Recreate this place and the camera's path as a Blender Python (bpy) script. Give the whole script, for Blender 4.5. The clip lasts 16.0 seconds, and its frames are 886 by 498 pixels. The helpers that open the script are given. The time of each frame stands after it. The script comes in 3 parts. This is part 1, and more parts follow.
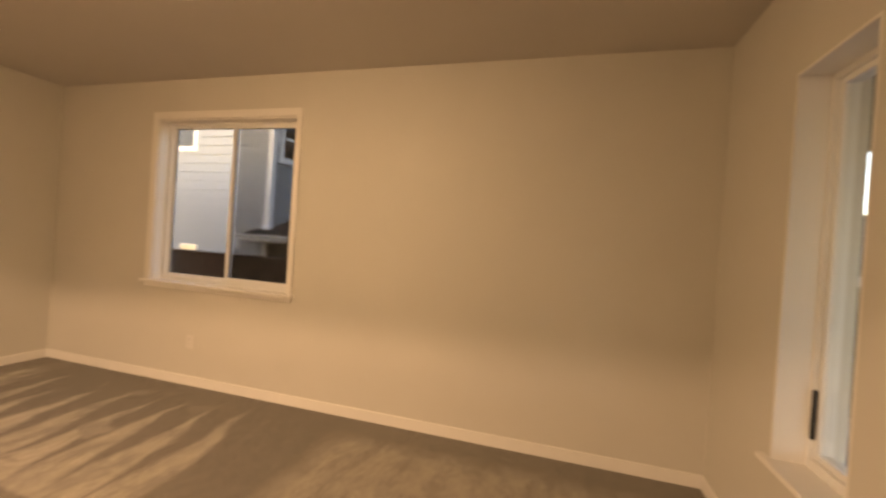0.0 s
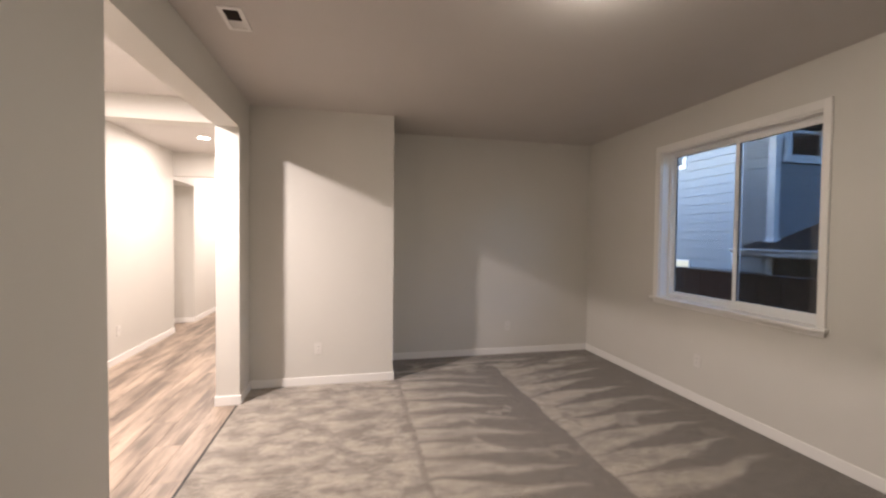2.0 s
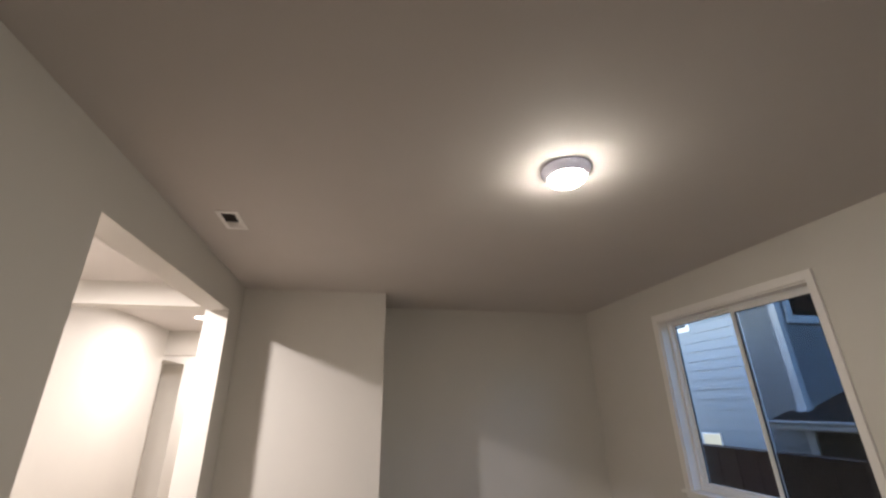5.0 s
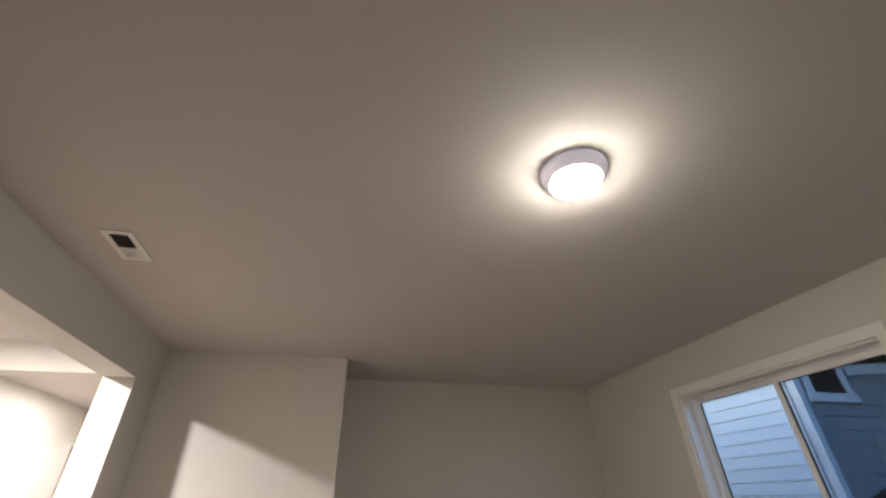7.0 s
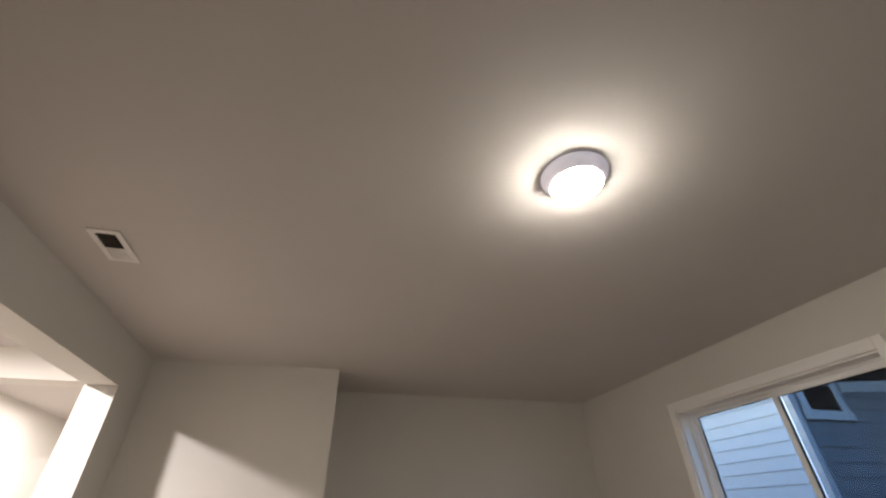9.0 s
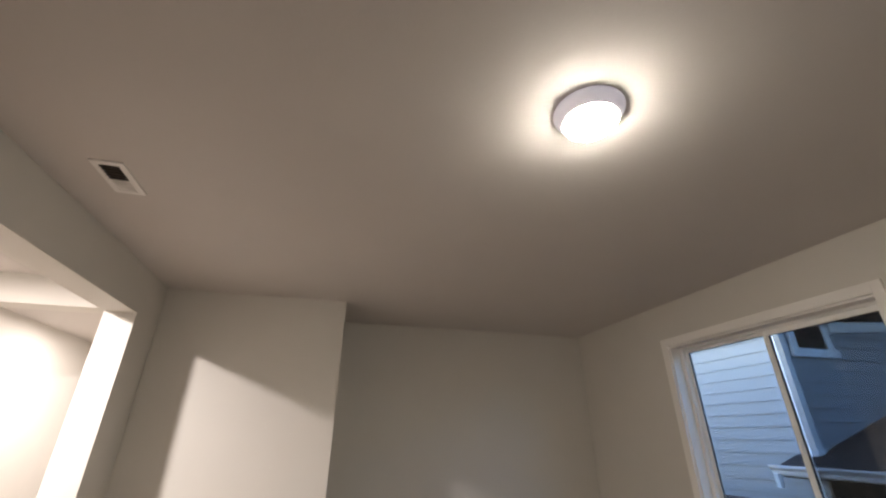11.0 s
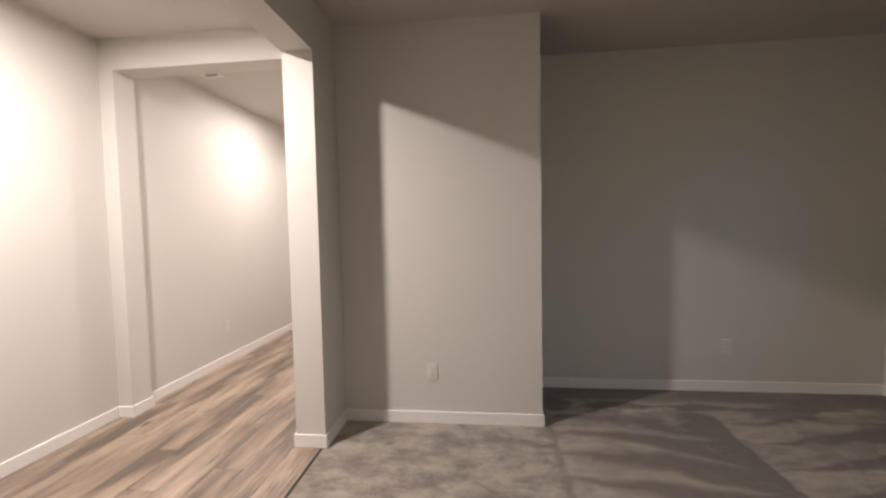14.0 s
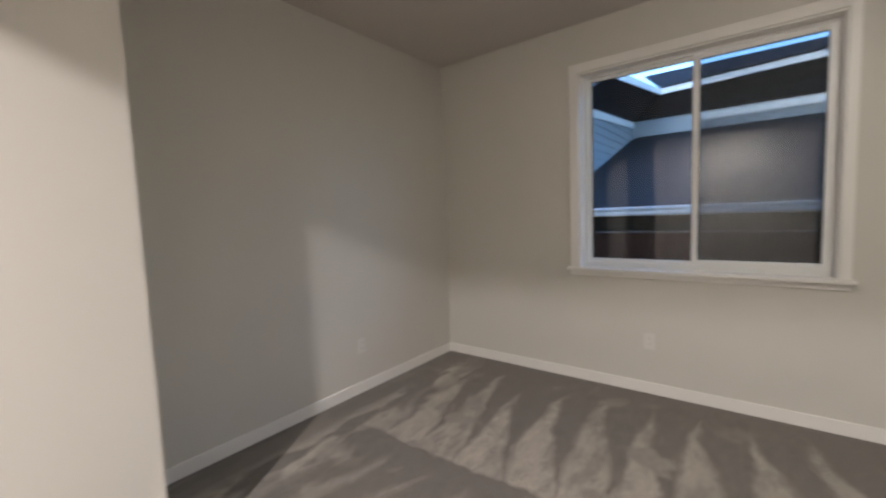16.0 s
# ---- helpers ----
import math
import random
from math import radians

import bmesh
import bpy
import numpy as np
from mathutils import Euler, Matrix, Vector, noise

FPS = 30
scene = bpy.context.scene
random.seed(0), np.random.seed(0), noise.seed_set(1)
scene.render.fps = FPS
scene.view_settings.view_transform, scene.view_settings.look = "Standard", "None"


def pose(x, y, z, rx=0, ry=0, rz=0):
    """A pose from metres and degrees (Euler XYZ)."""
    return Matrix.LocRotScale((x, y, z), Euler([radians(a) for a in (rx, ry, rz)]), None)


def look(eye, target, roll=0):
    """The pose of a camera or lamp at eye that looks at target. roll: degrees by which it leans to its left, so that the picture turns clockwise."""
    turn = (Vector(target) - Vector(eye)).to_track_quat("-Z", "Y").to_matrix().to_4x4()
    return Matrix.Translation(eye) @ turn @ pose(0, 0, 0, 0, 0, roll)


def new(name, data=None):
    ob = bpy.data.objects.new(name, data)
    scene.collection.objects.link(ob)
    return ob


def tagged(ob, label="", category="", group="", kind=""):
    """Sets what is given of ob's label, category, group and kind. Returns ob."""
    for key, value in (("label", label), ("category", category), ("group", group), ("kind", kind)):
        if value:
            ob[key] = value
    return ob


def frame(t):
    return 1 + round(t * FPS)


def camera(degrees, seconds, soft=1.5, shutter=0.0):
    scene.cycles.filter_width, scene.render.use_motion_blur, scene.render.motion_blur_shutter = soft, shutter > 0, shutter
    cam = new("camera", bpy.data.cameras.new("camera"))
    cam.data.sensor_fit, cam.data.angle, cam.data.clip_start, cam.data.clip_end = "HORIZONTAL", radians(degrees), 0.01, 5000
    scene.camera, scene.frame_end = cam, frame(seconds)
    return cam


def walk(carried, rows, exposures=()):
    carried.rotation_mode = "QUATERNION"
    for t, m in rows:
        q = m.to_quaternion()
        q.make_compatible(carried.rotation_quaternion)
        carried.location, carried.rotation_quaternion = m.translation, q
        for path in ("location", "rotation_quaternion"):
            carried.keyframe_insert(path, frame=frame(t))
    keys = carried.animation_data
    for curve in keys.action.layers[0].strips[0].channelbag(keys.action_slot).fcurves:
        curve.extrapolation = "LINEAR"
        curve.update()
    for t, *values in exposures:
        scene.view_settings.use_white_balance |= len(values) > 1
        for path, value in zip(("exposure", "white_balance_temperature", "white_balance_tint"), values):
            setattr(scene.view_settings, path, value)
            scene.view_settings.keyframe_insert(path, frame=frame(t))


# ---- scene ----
cam = camera(95.1, 16.0, soft=2.3, shutter=0.25)
PATH = [
    (0, (-0.036, -0.575, 1.392), (1.887, -0.028, 1.378), 3.9),
    (0.5, (0.0, -0.63, 1.44), (1.586, 0.585, 1.349), 2.8),
    (1, (-0.123, -0.575, 1.458), (1.058, 1.036, 1.364), 1.8),
    (1.5, (-0.276, -0.548, 1.466), (0.515, 1.286, 1.38), 0.8),
    (2, (-0.251, -0.563, 1.487), (0.183, 1.388, 1.433), 0.6),
    (2.5, (-0.203, -0.559, 1.517), (0.092, 1.416, 1.635), 0.5),
    (3, (-0.173, -0.567, 1.56), (0.102, 1.37, 1.978), -0.4),
    (3.5, (-0.169, -0.56, 1.557), (0.104, 1.368, 2.014), -1.2),
    (4, (-0.148, -0.524, 1.522), (0.126, 1.438, 1.798), -1.0),
    (4.5, (-0.138, -0.513, 1.569), (0.193, 1.406, 2.029), -0.7),
    (5, (-0.092, -0.517, 1.625), (0.288, 1.309, 2.348), -0.9),
    (7.5, (0.138, 0.181, 1.693), (0.562, 1.812, 2.77), -1.2),
    (8, (0.128, 0.179, 1.684), (0.56, 1.787, 2.791), -1.1),
    (8.5, (0.124, 0.168, 1.675), (0.561, 1.769, 2.791), -1.1),
    (11, (0.112, 0.164, 1.682), (0.569, 1.92, 2.523), 0.3),
    (11.5, (0.066, 0.229, 1.555), (0.521, 2.148, 1.89), 0.4),
    (12, (0.068, 0.256, 1.448), (0.459, 2.217, 1.487), 0.3),
    (12.5, (0.053, 0.3, 1.424), (0.27, 2.287, 1.362), 0.6),
    (13, (0.051, 0.404, 1.406), (-0.02, 2.401, 1.315), 0.3),
    (13.5, (-0.105, 0.656, 1.365), (-0.295, 2.644, 1.259), -0.6),
    (14, (-0.199, 0.906, 1.363), (-0.416, 2.892, 1.257), -1.1),
    (14.5, (-0.321, 1.216, 1.395), (-0.598, 3.195, 1.298), -2.1),
    (15, (-0.481, 1.441, 1.377), (-0.456, 3.438, 1.272), -3.5),
    (15.5, (-0.44, 1.6, 1.41), (0.366, 3.423, 1.236), -3.0),
    (16, (-0.317, 1.926, 1.345), (1.254, 3.152, 1.182), -2.15),
]
walk(cam, [(t, look(eye, target, roll)) for t, eye, target, roll in PATH],
     [(0.0, 1.72, 15400, 32), (0.6, 1.66, 9400, 29), (1.1, 1.90, 7600, 24), (1.6, 1.60, 6820, 22), (2.2, 1.34, 6420, 19), (3.0, 1.22, 6320, 18), (5.0, 1.17, 6270, 17),
      (8.0, 1.24, 6200, 16), (11.0, 1.24, 6330, 17), (12.5, 1.14, 6520, 19), (13.3, 0.84, 6450, 19), (14.5, 0.66, 6380, 18), (15.1, 0.80, 6300, 16), (15.6, 1.05, 6280, 15), (16.0, 1.43, 6120, 14)])

# plan, in metres
XW, XE, YS, YN = -1.22, 2.84, -1.53, 4.34      # carpeted room
XJ, YJ = 0.16, 3.65                            # projecting wall beside the alcove
HC, HH, HB = 2.74, 2.435, 2.525                 # ceiling, opening head, hall beam
YO, YP, TW = 1.325, 3.28, 0.19                  # wide opening, its two ends, wall thickness
XH, XH2, XP, XR = -2.94, -2.90, -2.83, -3.20   # hall wall before and after the pilaster, pilaster, back of the recess
YB0, YB1, YD, YD2 = 3.58, 3.755, 6.31, 7.12    # pilaster and beam, recess and header above it
HALL_END = 9.6
WY0, WY1, WZ0, WZ1 = 1.56, 3.03, 0.905, 2.38  # east window opening
SX0, SX1, SZ0, SZ1 = 1.60, 2.09, 0.56, 2.25    # narrow south window opening
WT = 0.16
WTS = 0.27                                      # south wall, deeper

# ---- world and lights ----
world = bpy.data.worlds.new("dusk_sky")
scene.world = world
world.use_nodes = True
wn = world.node_tree
sky = wn.nodes.new("ShaderNodeTexSky")
sky.sky_type, sky.sun_disc = "NISHITA", False
sky.sun_elevation, sky.sun_rotation = radians(18.0), radians(290)
sky.ozone_density = 3.0
dusk = wn.nodes.new("ShaderNodeMix")
dusk.data_type, dusk.blend_type = "RGBA", "MULTIPLY"
dusk.inputs[0].default_value, dusk.inputs[7].default_value = 1.0, (0.80, 0.93, 1.04, 1)
wn.links.new(sky.outputs[0], dusk.inputs[6])
wn.links.new(dusk.outputs[2], wn.nodes["Background"].inputs[0])
wn.nodes["Background"].inputs[1].default_value = 0.30
LAMP_WARM = (1.0, 0.925, 0.835)
LAMP_ROOM = (1.0, 0.95, 0.785)


def hall_lamp(x, y, power, spread=180.0):
    data = bpy.data.lights.new("hall_lamp_light", "AREA")
    data.shape, data.size, data.energy, data.color = "DISK", 0.13, power, LAMP_WARM
    data.spread = radians(spread)
    new("hall_lamp_light", data).location = (x, y, 2.706)


hall_lamp(-2.07, 2.30, 57)
hall_lamp(-2.12, 5.20, 22)
hall_lamp(-2.12, 7.90, 27)
ROOM_LAMP = 112


# ---- materials ----
def material(name):
    m = bpy.data.materials.new(name)
    m.use_nodes = True
    t = m.node_tree
    return m, t, t.nodes["Principled BSDF"]


def link(t, a, b):
    t.links.new(a, b)


def noise_node(t, scale, detail=4.0, vec=None, rough=0.55):
    n = t.nodes.new("ShaderNodeTexNoise")
    n.inputs["Scale"].default_value, n.inputs["Detail"].default_value = scale, detail
    n.inputs["Roughness"].default_value = rough
    if vec is not None:
        link(t, vec, n.inputs["Vector"])
    return n


def position(t):
    return t.nodes.new("ShaderNodeNewGeometry").outputs["Position"]


def mapped(t, vec, scale):
    n = t.nodes.new("ShaderNodeMapping")
    n.inputs["Scale"].default_value = scale
    link(t, vec, n.inputs["Vector"])
    return n.outputs[0]


def mix_colour(t, fac, a, b, kind="MIX"):
    n = t.nodes.new("ShaderNodeMix")
    n.data_type, n.blend_type = "RGBA", kind
    for s, v in ((n.inputs[0], fac), (n.inputs[6], a), (n.inputs[7], b)):
        if isinstance(v, bpy.types.NodeSocket):
            link(t, v, s)
        else:
            s.default_value = v if isinstance(v, (int, float)) else (*v, 1)
    return n.outputs[2]


def calc(t, op, a, b=0.0, c=0.0, clamp=False):
    n = t.nodes.new("ShaderNodeMath")
    n.operation, n.use_clamp = op, clamp
    for s, v in zip(n.inputs, (a, b, c)):
        if isinstance(v, bpy.types.NodeSocket):
            link(t, v, s)
        else:
            s.default_value = v
    return n.outputs[0]


def remap(t, v, a, b, lo=0.0, hi=1.0, smooth=False):
    n = t.nodes.new("ShaderNodeMapRange")
    n.interpolation_type = "SMOOTHSTEP" if smooth else "LINEAR"
    for i, w in enumerate((v, a, b, lo, hi)):
        if isinstance(w, bpy.types.NodeSocket):
            link(t, w, n.inputs[i])
        else:
            n.inputs[i].default_value = w
    return n.outputs[0]


def bump(t, bsdf, height, strength, distance):
    n = t.nodes.new("ShaderNodeBump")
    n.inputs["Strength"].default_value, n.inputs["Distance"].default_value = strength, distance
    link(t, height, n.inputs["Height"])
    link(t, n.outputs[0], bsdf.inputs["Normal"])


def painted(name, colour, rough, grain=90.0, peel=0.25, vary=0.05):
    """Paint with roller texture and faint patchiness."""
    m, t, b = material(name)
    p = position(t)
    big, fine = noise_node(t, 1.3, 3, p), noise_node(t, grain, 3, p)
    dark = tuple(c * (1 - vary) for c in colour)
    light = tuple(min(1, c * (1 + vary)) for c in colour)
    link(t, mix_colour(t, big.outputs[0], dark, light), b.inputs["Base Color"])
    link(t, remap(t, fine.outputs[0], 0.3, 0.7, rough - 0.06, rough + 0.06), b.inputs["Roughness"])
    bump(t, b, fine.outputs[0], peel, 0.0015)
    return m


WALL = painted("wall_paint", (0.60, 0.575, 0.527), 0.62)
CEIL = painted("ceiling_paint", (0.565, 0.53, 0.50), 0.75, 60.0, 0.4)
TRIM = painted("trim_enamel", (0.80, 0.775, 0.74), 0.38, 30.0, 0.06, 0.02)
VINYL = painted("white_vinyl", (0.78, 0.78, 0.77), 0.35, 40.0, 0.03, 0.02)
PLATE = painted("white_plastic", (0.665, 0.637, 0.598), 0.42, 60.0, 0.02, 0.01)
METAL_WHITE = painted("white_enamelled_steel", (0.78, 0.76, 0.73), 0.35, 60.0, 0.02, 0.02)
DUCT = painted("dark_duct", (0.02, 0.02, 0.02), 0.7)
# dark colour that stands for the shade inside an open register
DUCT_SHADE = painted("duct_shade_dark", (0.075, 0.06, 0.052), 0.8)


def emitter(name, colour, power, base=0.9):
    m, t, b = material(name)
    b.inputs["Base Color"].default_value = (base, base, base * 0.98, 1)
    b.inputs["Emission Color"].default_value = (*colour, 1)
    b.inputs["Emission Strength"].default_value = power
    return m


GLOW = emitter("lit_opal_diffuser", LAMP_ROOM, ROOM_LAMP)
# the rim is no light source; a faint glow is added to lighten it
RIM = emitter("rim_added_glow", (0.93, 0.90, 1.0), 0.12)
GLOW_HALL = emitter("lit_hall_diffuser", LAMP_WARM, 14.0)
GLOW_PANE = emitter("lit_blind", (1.0, 0.92, 0.52), 0.24, 0.35)


def carpet():
    """Cut-pile carpet with vacuum tracks: three lanes of wedge-shaped strokes."""
    m, t, b = material("cut_pile_carpet")
    p = position(t)
    sep = t.nodes.new("ShaderNodeSeparateXYZ")
    wob = noise_node(t, 3.0, 4, p)
    wv = t.nodes.new("ShaderNodeVectorMath")
    wv.operation = "MULTIPLY_ADD"
    link(t, wob.outputs["Color"], wv.inputs[0])
    wv.inputs[1].default_value = (0.09, 0.09, 0.0)
    link(t, p, wv.inputs[2])
    rag = noise_node(t, 17.0, 5, p, 0.7)
    wr = t.nodes.new("ShaderNodeVectorMath")
    wr.operation = "MULTIPLY_ADD"
    link(t, rag.outputs["Color"], wr.inputs[0])
    wr.inputs[1].default_value = (0.07, 0.045, 0.0)
    link(t, wv.outputs[0], wr.inputs[2])
    link(t, wr.outputs[0], sep.inputs[0])
    x = calc(t, "SUBTRACT", sep.outputs[0], 0.07)
    y = calc(t, "SUBTRACT", sep.outputs[1], 0.065)

    def lane(x0, x1, pitch, shift, skew, fill, soft):
        """Strokes of one vacuum lane, each with its own length, width and strength."""
        u = remap(t, x, x0, x1)
        jit = calc(t, "MULTIPLY", noise_node(t, 1.1, 2, p).outputs[0], 0.34)
        yy = calc(t, "ADD", calc(t, "MULTIPLY_ADD", u, skew, y), jit)
        k = calc(t, "DIVIDE", calc(t, "ADD", yy, shift), pitch)
        rnd = t.nodes.new("ShaderNodeTexWhiteNoise")
        rnd.noise_dimensions = "1D"
        link(t, calc(t, "FLOOR", k), rnd.inputs["W"])
        reach = calc(t, "DIVIDE", u, remap(t, rnd.outputs["Value"], 0, 1, 0.72, 1.08))
        centre = calc(t, "ABSOLUTE", calc(t, "MULTIPLY_ADD", calc(t, "FRACT", k), 2.0, calc(t, "MULTIPLY_ADD", u, 0.35, -1.1)))
        stroke = calc(t, "SUBTRACT", calc(t, "MULTIPLY", calc(t, "SUBTRACT", 1.0, reach), fill), centre)
        on = remap(t, stroke, -soft, soft, 0, 1, True)
        on = calc(t, "MULTIPLY", on, remap(t, rnd.outputs["Value"], 0, 1, 1.0, 0.72))
        inside = calc(t, "MULTIPLY", remap(t, x, x0 - 0.012, x0 + 0.012), remap(t, x, x1 - 0.05, x1 + 0.05, 1, 0))
        return calc(t, "MULTIPLY", on, inside)

    def seam(at, width):
        """A pressed line along the edge of a lane."""
        return remap(t, calc(t, "ABSOLUTE", calc(t, "SUBTRACT", x, at)), 0.0, width, 1.0, 0.0, True)

    north = remap(t, y, 1.38, 1.46)
    east = calc(t, "MULTIPLY", lane(1.37, 2.62, 0.27, 0.10, -0.20, 1.10, 0.20), north)
    mid = lane(0.23, 1.22, 0.25, 0.02, 0.10, 0.92, 0.34)
    south = calc(t, "MULTIPLY", calc(t, "SUBTRACT", 1.0, north), calc(t, "MULTIPLY", remap(t, x, 1.55, 1.75), remap(t, y, 0.75, 0.95, 1, 0)))
    east = calc(t, "MAXIMUM", east, calc(t, "MULTIPLY", south, 0.6))
    patch = noise_node(t, 4.2, 6, mapped(t, p, (0.7, 1.5, 1)), 0.70)
    scuff = noise_node(t, 5.0, 6, mapped(t, wv.outputs[0], (0.8, 1.35, 1)), 0.70)
    west = calc(t, "MULTIPLY", remap(t, scuff.outputs[0], 0.36, 0.64, 0.10, 0.80, True), remap(t, x, 0.17, 0.26, 1, 0))
    blot = remap(t, patch.outputs[0], 0.36, 0.58, 0.42, 1.0, True)
    marks = calc(t, "MULTIPLY", calc(t, "MAXIMUM", east, calc(t, "MULTIPLY", mid, 0.85)), blot)
    # trodden pile: short crossing strokes towards the back of the alcove
    chop = noise_node(t, 2.3, 2, mapped(t, wr.outputs[0], (0.9, 2.0, 1)), 0.5)
    chop_on = remap(t, chop.outputs[0], 0.46, 0.56, 0.0, 0.9, True)
    back = calc(t, "MULTIPLY", remap(t, calc(t, "MULTIPLY_ADD", wob.outputs[0], 0.9, y), 4.10, 4.45), remap(t, x, 0.18, 0.24))
    marks = mix_colour(t, back, marks, chop_on)
    # stray footmarks that turn the pile over
    step = noise_node(t, 2.7, 2, mapped(t, wr.outputs[0], (1.3, 1.0, 1)), 0.5)
    foot = calc(t, "MULTIPLY", remap(t, step.outputs[0], 0.60, 0.66, 0, 0.55, True), calc(t, "MULTIPLY", remap(t, x, 0.3, 0.5), remap(t, y, 1.6, 2.4)))
    marks = mix_colour(t, foot, marks, calc(t, "SUBTRACT", 0.85, marks))
    marks = calc(t, "MAXIMUM", marks, west)
    marks = calc(t, "MULTIPLY", marks, calc(t, "MULTIPLY_ADD", calc(t, "MAXIMUM", seam(1.345, 0.025), calc(t, "MULTIPLY", seam(0.205, 0.025), 0.35)), -0.5, 1.0))
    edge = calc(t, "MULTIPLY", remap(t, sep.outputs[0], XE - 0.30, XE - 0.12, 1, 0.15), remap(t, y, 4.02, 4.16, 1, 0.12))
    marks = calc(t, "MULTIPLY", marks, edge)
    fibre = noise_node(t, 260, 3, p, 0.7)
    tuft = noise_node(t, 55, 4, p, 0.65)
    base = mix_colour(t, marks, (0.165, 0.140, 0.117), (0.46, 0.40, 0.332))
    base = mix_colour(t, 0.55, base, mix_colour(t, remap(t, tuft.outputs[0], 0.3, 0.7), (0.42, 0.42, 0.42), (0.62, 0.62, 0.62)), "OVERLAY")
    mott = noise_node(t, 13, 5, mapped(t, p, (0.8, 1.3, 1)), 0.7)
    base = mix_colour(t, 0.4, base, mix_colour(t, remap(t, mott.outputs[0], 0.35, 0.65), (0.36, 0.36, 0.37), (0.64, 0.64, 0.63)), "OVERLAY")
    base = mix_colour(t, 0.35, base, mix_colour(t, remap(t, fibre.outputs[0], 0.3, 0.7), (0.25, 0.25, 0.25), (0.75, 0.75, 0.75)), "OVERLAY")
    link(t, base, b.inputs["Base Color"])
    b.inputs["Roughness"].default_value = 1.0
    b.inputs["Specular IOR Level"].default_value = 0.1
    b.inputs["Sheen Weight"].default_value = 0.25
    bump(t, b, calc(t, "ADD", calc(t, "MULTIPLY", tuft.outputs[0], 0.6), fibre.outputs[0]), 0.8, 0.008)
    return m


def planks():
    """Wood-look vinyl plank, each board with its own tone, long grain and a few knots."""
    m, t, b = material("vinyl_plank")
    tex = t.nodes.new("ShaderNodeTexCoord")
    info = t.nodes.new("ShaderNodeObjectInfo")
    off = t.nodes.new("ShaderNodeVectorMath")
    off.operation = "MULTIPLY_ADD"
    link(t, info.outputs["Random"], off.inputs[0])
    off.inputs[1].default_value = (31, 47, 13)
    link(t, tex.outputs["Object"], off.inputs[2])
    v = off.outputs[0]
    long_grain = noise_node(t, 1.5, 4, mapped(t, v, (4.2, 0.8, 1)), 0.55)
    fine = noise_node(t, 14.0, 6, mapped(t, v, (9, 0.5, 1)), 0.7)
    knot = t.nodes.new("ShaderNodeTexVoronoi")
    knot.inputs["Scale"].default_value = 1.0
    link(t, mapped(t, v, (4.2, 1.7, 1)), knot.inputs["Vector"])
    k = remap(t, knot.outputs["Distance"], 0.02, 0.13, 1, 0, True)
    tone = remap(t, info.outputs["Random"], 0, 1, -0.16, 0.16)
    g = calc(t, "ADD", remap(t, long_grain.outputs[0], 0.36, 0.64), tone, clamp=True)
    col = mix_colour(t, g, (0.112, 0.086, 0.066), (0.41, 0.312, 0.236))
    col = mix_colour(t, remap(t, fine.outputs[0], 0.35, 0.7, 0.0, 0.40), col, (0.14, 0.105, 0.08))
    streak = noise_node(t, 3.2, 5, mapped(t, v, (6.5, 0.55, 1)), 0.66)
    col = mix_colour(t, remap(t, streak.outputs[0], 0.56, 0.70, 0.0, 0.72, True), col, (0.075, 0.055, 0.042))
    pale = noise_node(t, 2.1, 3, mapped(t, v, (5.0, 0.45, 1)), 0.55)
    col = mix_colour(t, remap(t, pale.outputs[0], 0.56, 0.72, 0.0, 0.32, True), col, (0.56, 0.44, 0.34))
    col = mix_colour(t, calc(t, "MULTIPLY", k, 0.9), col, (0.035, 0.022, 0.015))
    link(t, col, b.inputs["Base Color"])
    link(t, remap(t, fine.outputs[0], 0.3, 0.7, 0.36, 0.52), b.inputs["Roughness"])
    bump(t, b, fine.outputs[0], 0.12, 0.001)
    return m


CARPET, PLANK = carpet(), planks()
SUBFLOOR = painted("subfloor", (0.06, 0.05, 0.04), 0.9)


def glass():
    m, t, b = material("window_glass")
    t.nodes.remove(b)
    tr, gl = t.nodes.new("ShaderNodeBsdfTransparent"), t.nodes.new("ShaderNodeBsdfGlossy")
    tr.inputs[0].default_value = (0.93, 0.95, 0.95, 1)
    gl.inputs["Roughness"].default_value = 0.006
    lw, mx = t.nodes.new("ShaderNodeLayerWeight"), t.nodes.new("ShaderNodeMixShader")
    lw.inputs[0].default_value = 0.5
    gloss = calc(t, "MULTIPLY_ADD", calc(t, "POWER", lw.outputs["Facing"], 5.0), 0.92, 0.033)
    link(t, gloss, mx.inputs[0])
    link(t, tr.outputs[0], mx.inputs[1])
    link(t, gl.outputs[0], mx.inputs[2])
    link(t, mx.outputs[0], t.nodes["Material Output"].inputs[0])
    return m


def mesh_screen():
    m, t, b = material("insect_screen")
    t.nodes.remove(b)
    tr = t.nodes.new("ShaderNodeBsdfTransparent")
    tr.inputs[0].default_value = (0.66, 0.67, 0.68, 1)
    weave, mx = t.nodes.new("ShaderNodeBsdfDiffuse"), t.nodes.new("ShaderNodeMixShader")
    weave.inputs[0].default_value = (0.11, 0.11, 0.11, 1)
    mx.inputs[0].default_value = 0.14
    link(t, tr.outputs[0], mx.inputs[1])
    link(t, weave.outputs[0], mx.inputs[2])
    link(t, mx.outputs[0], t.nodes["Material Output"].inputs[0])
    return m


GLASS, SCREEN = glass(), mesh_screen()


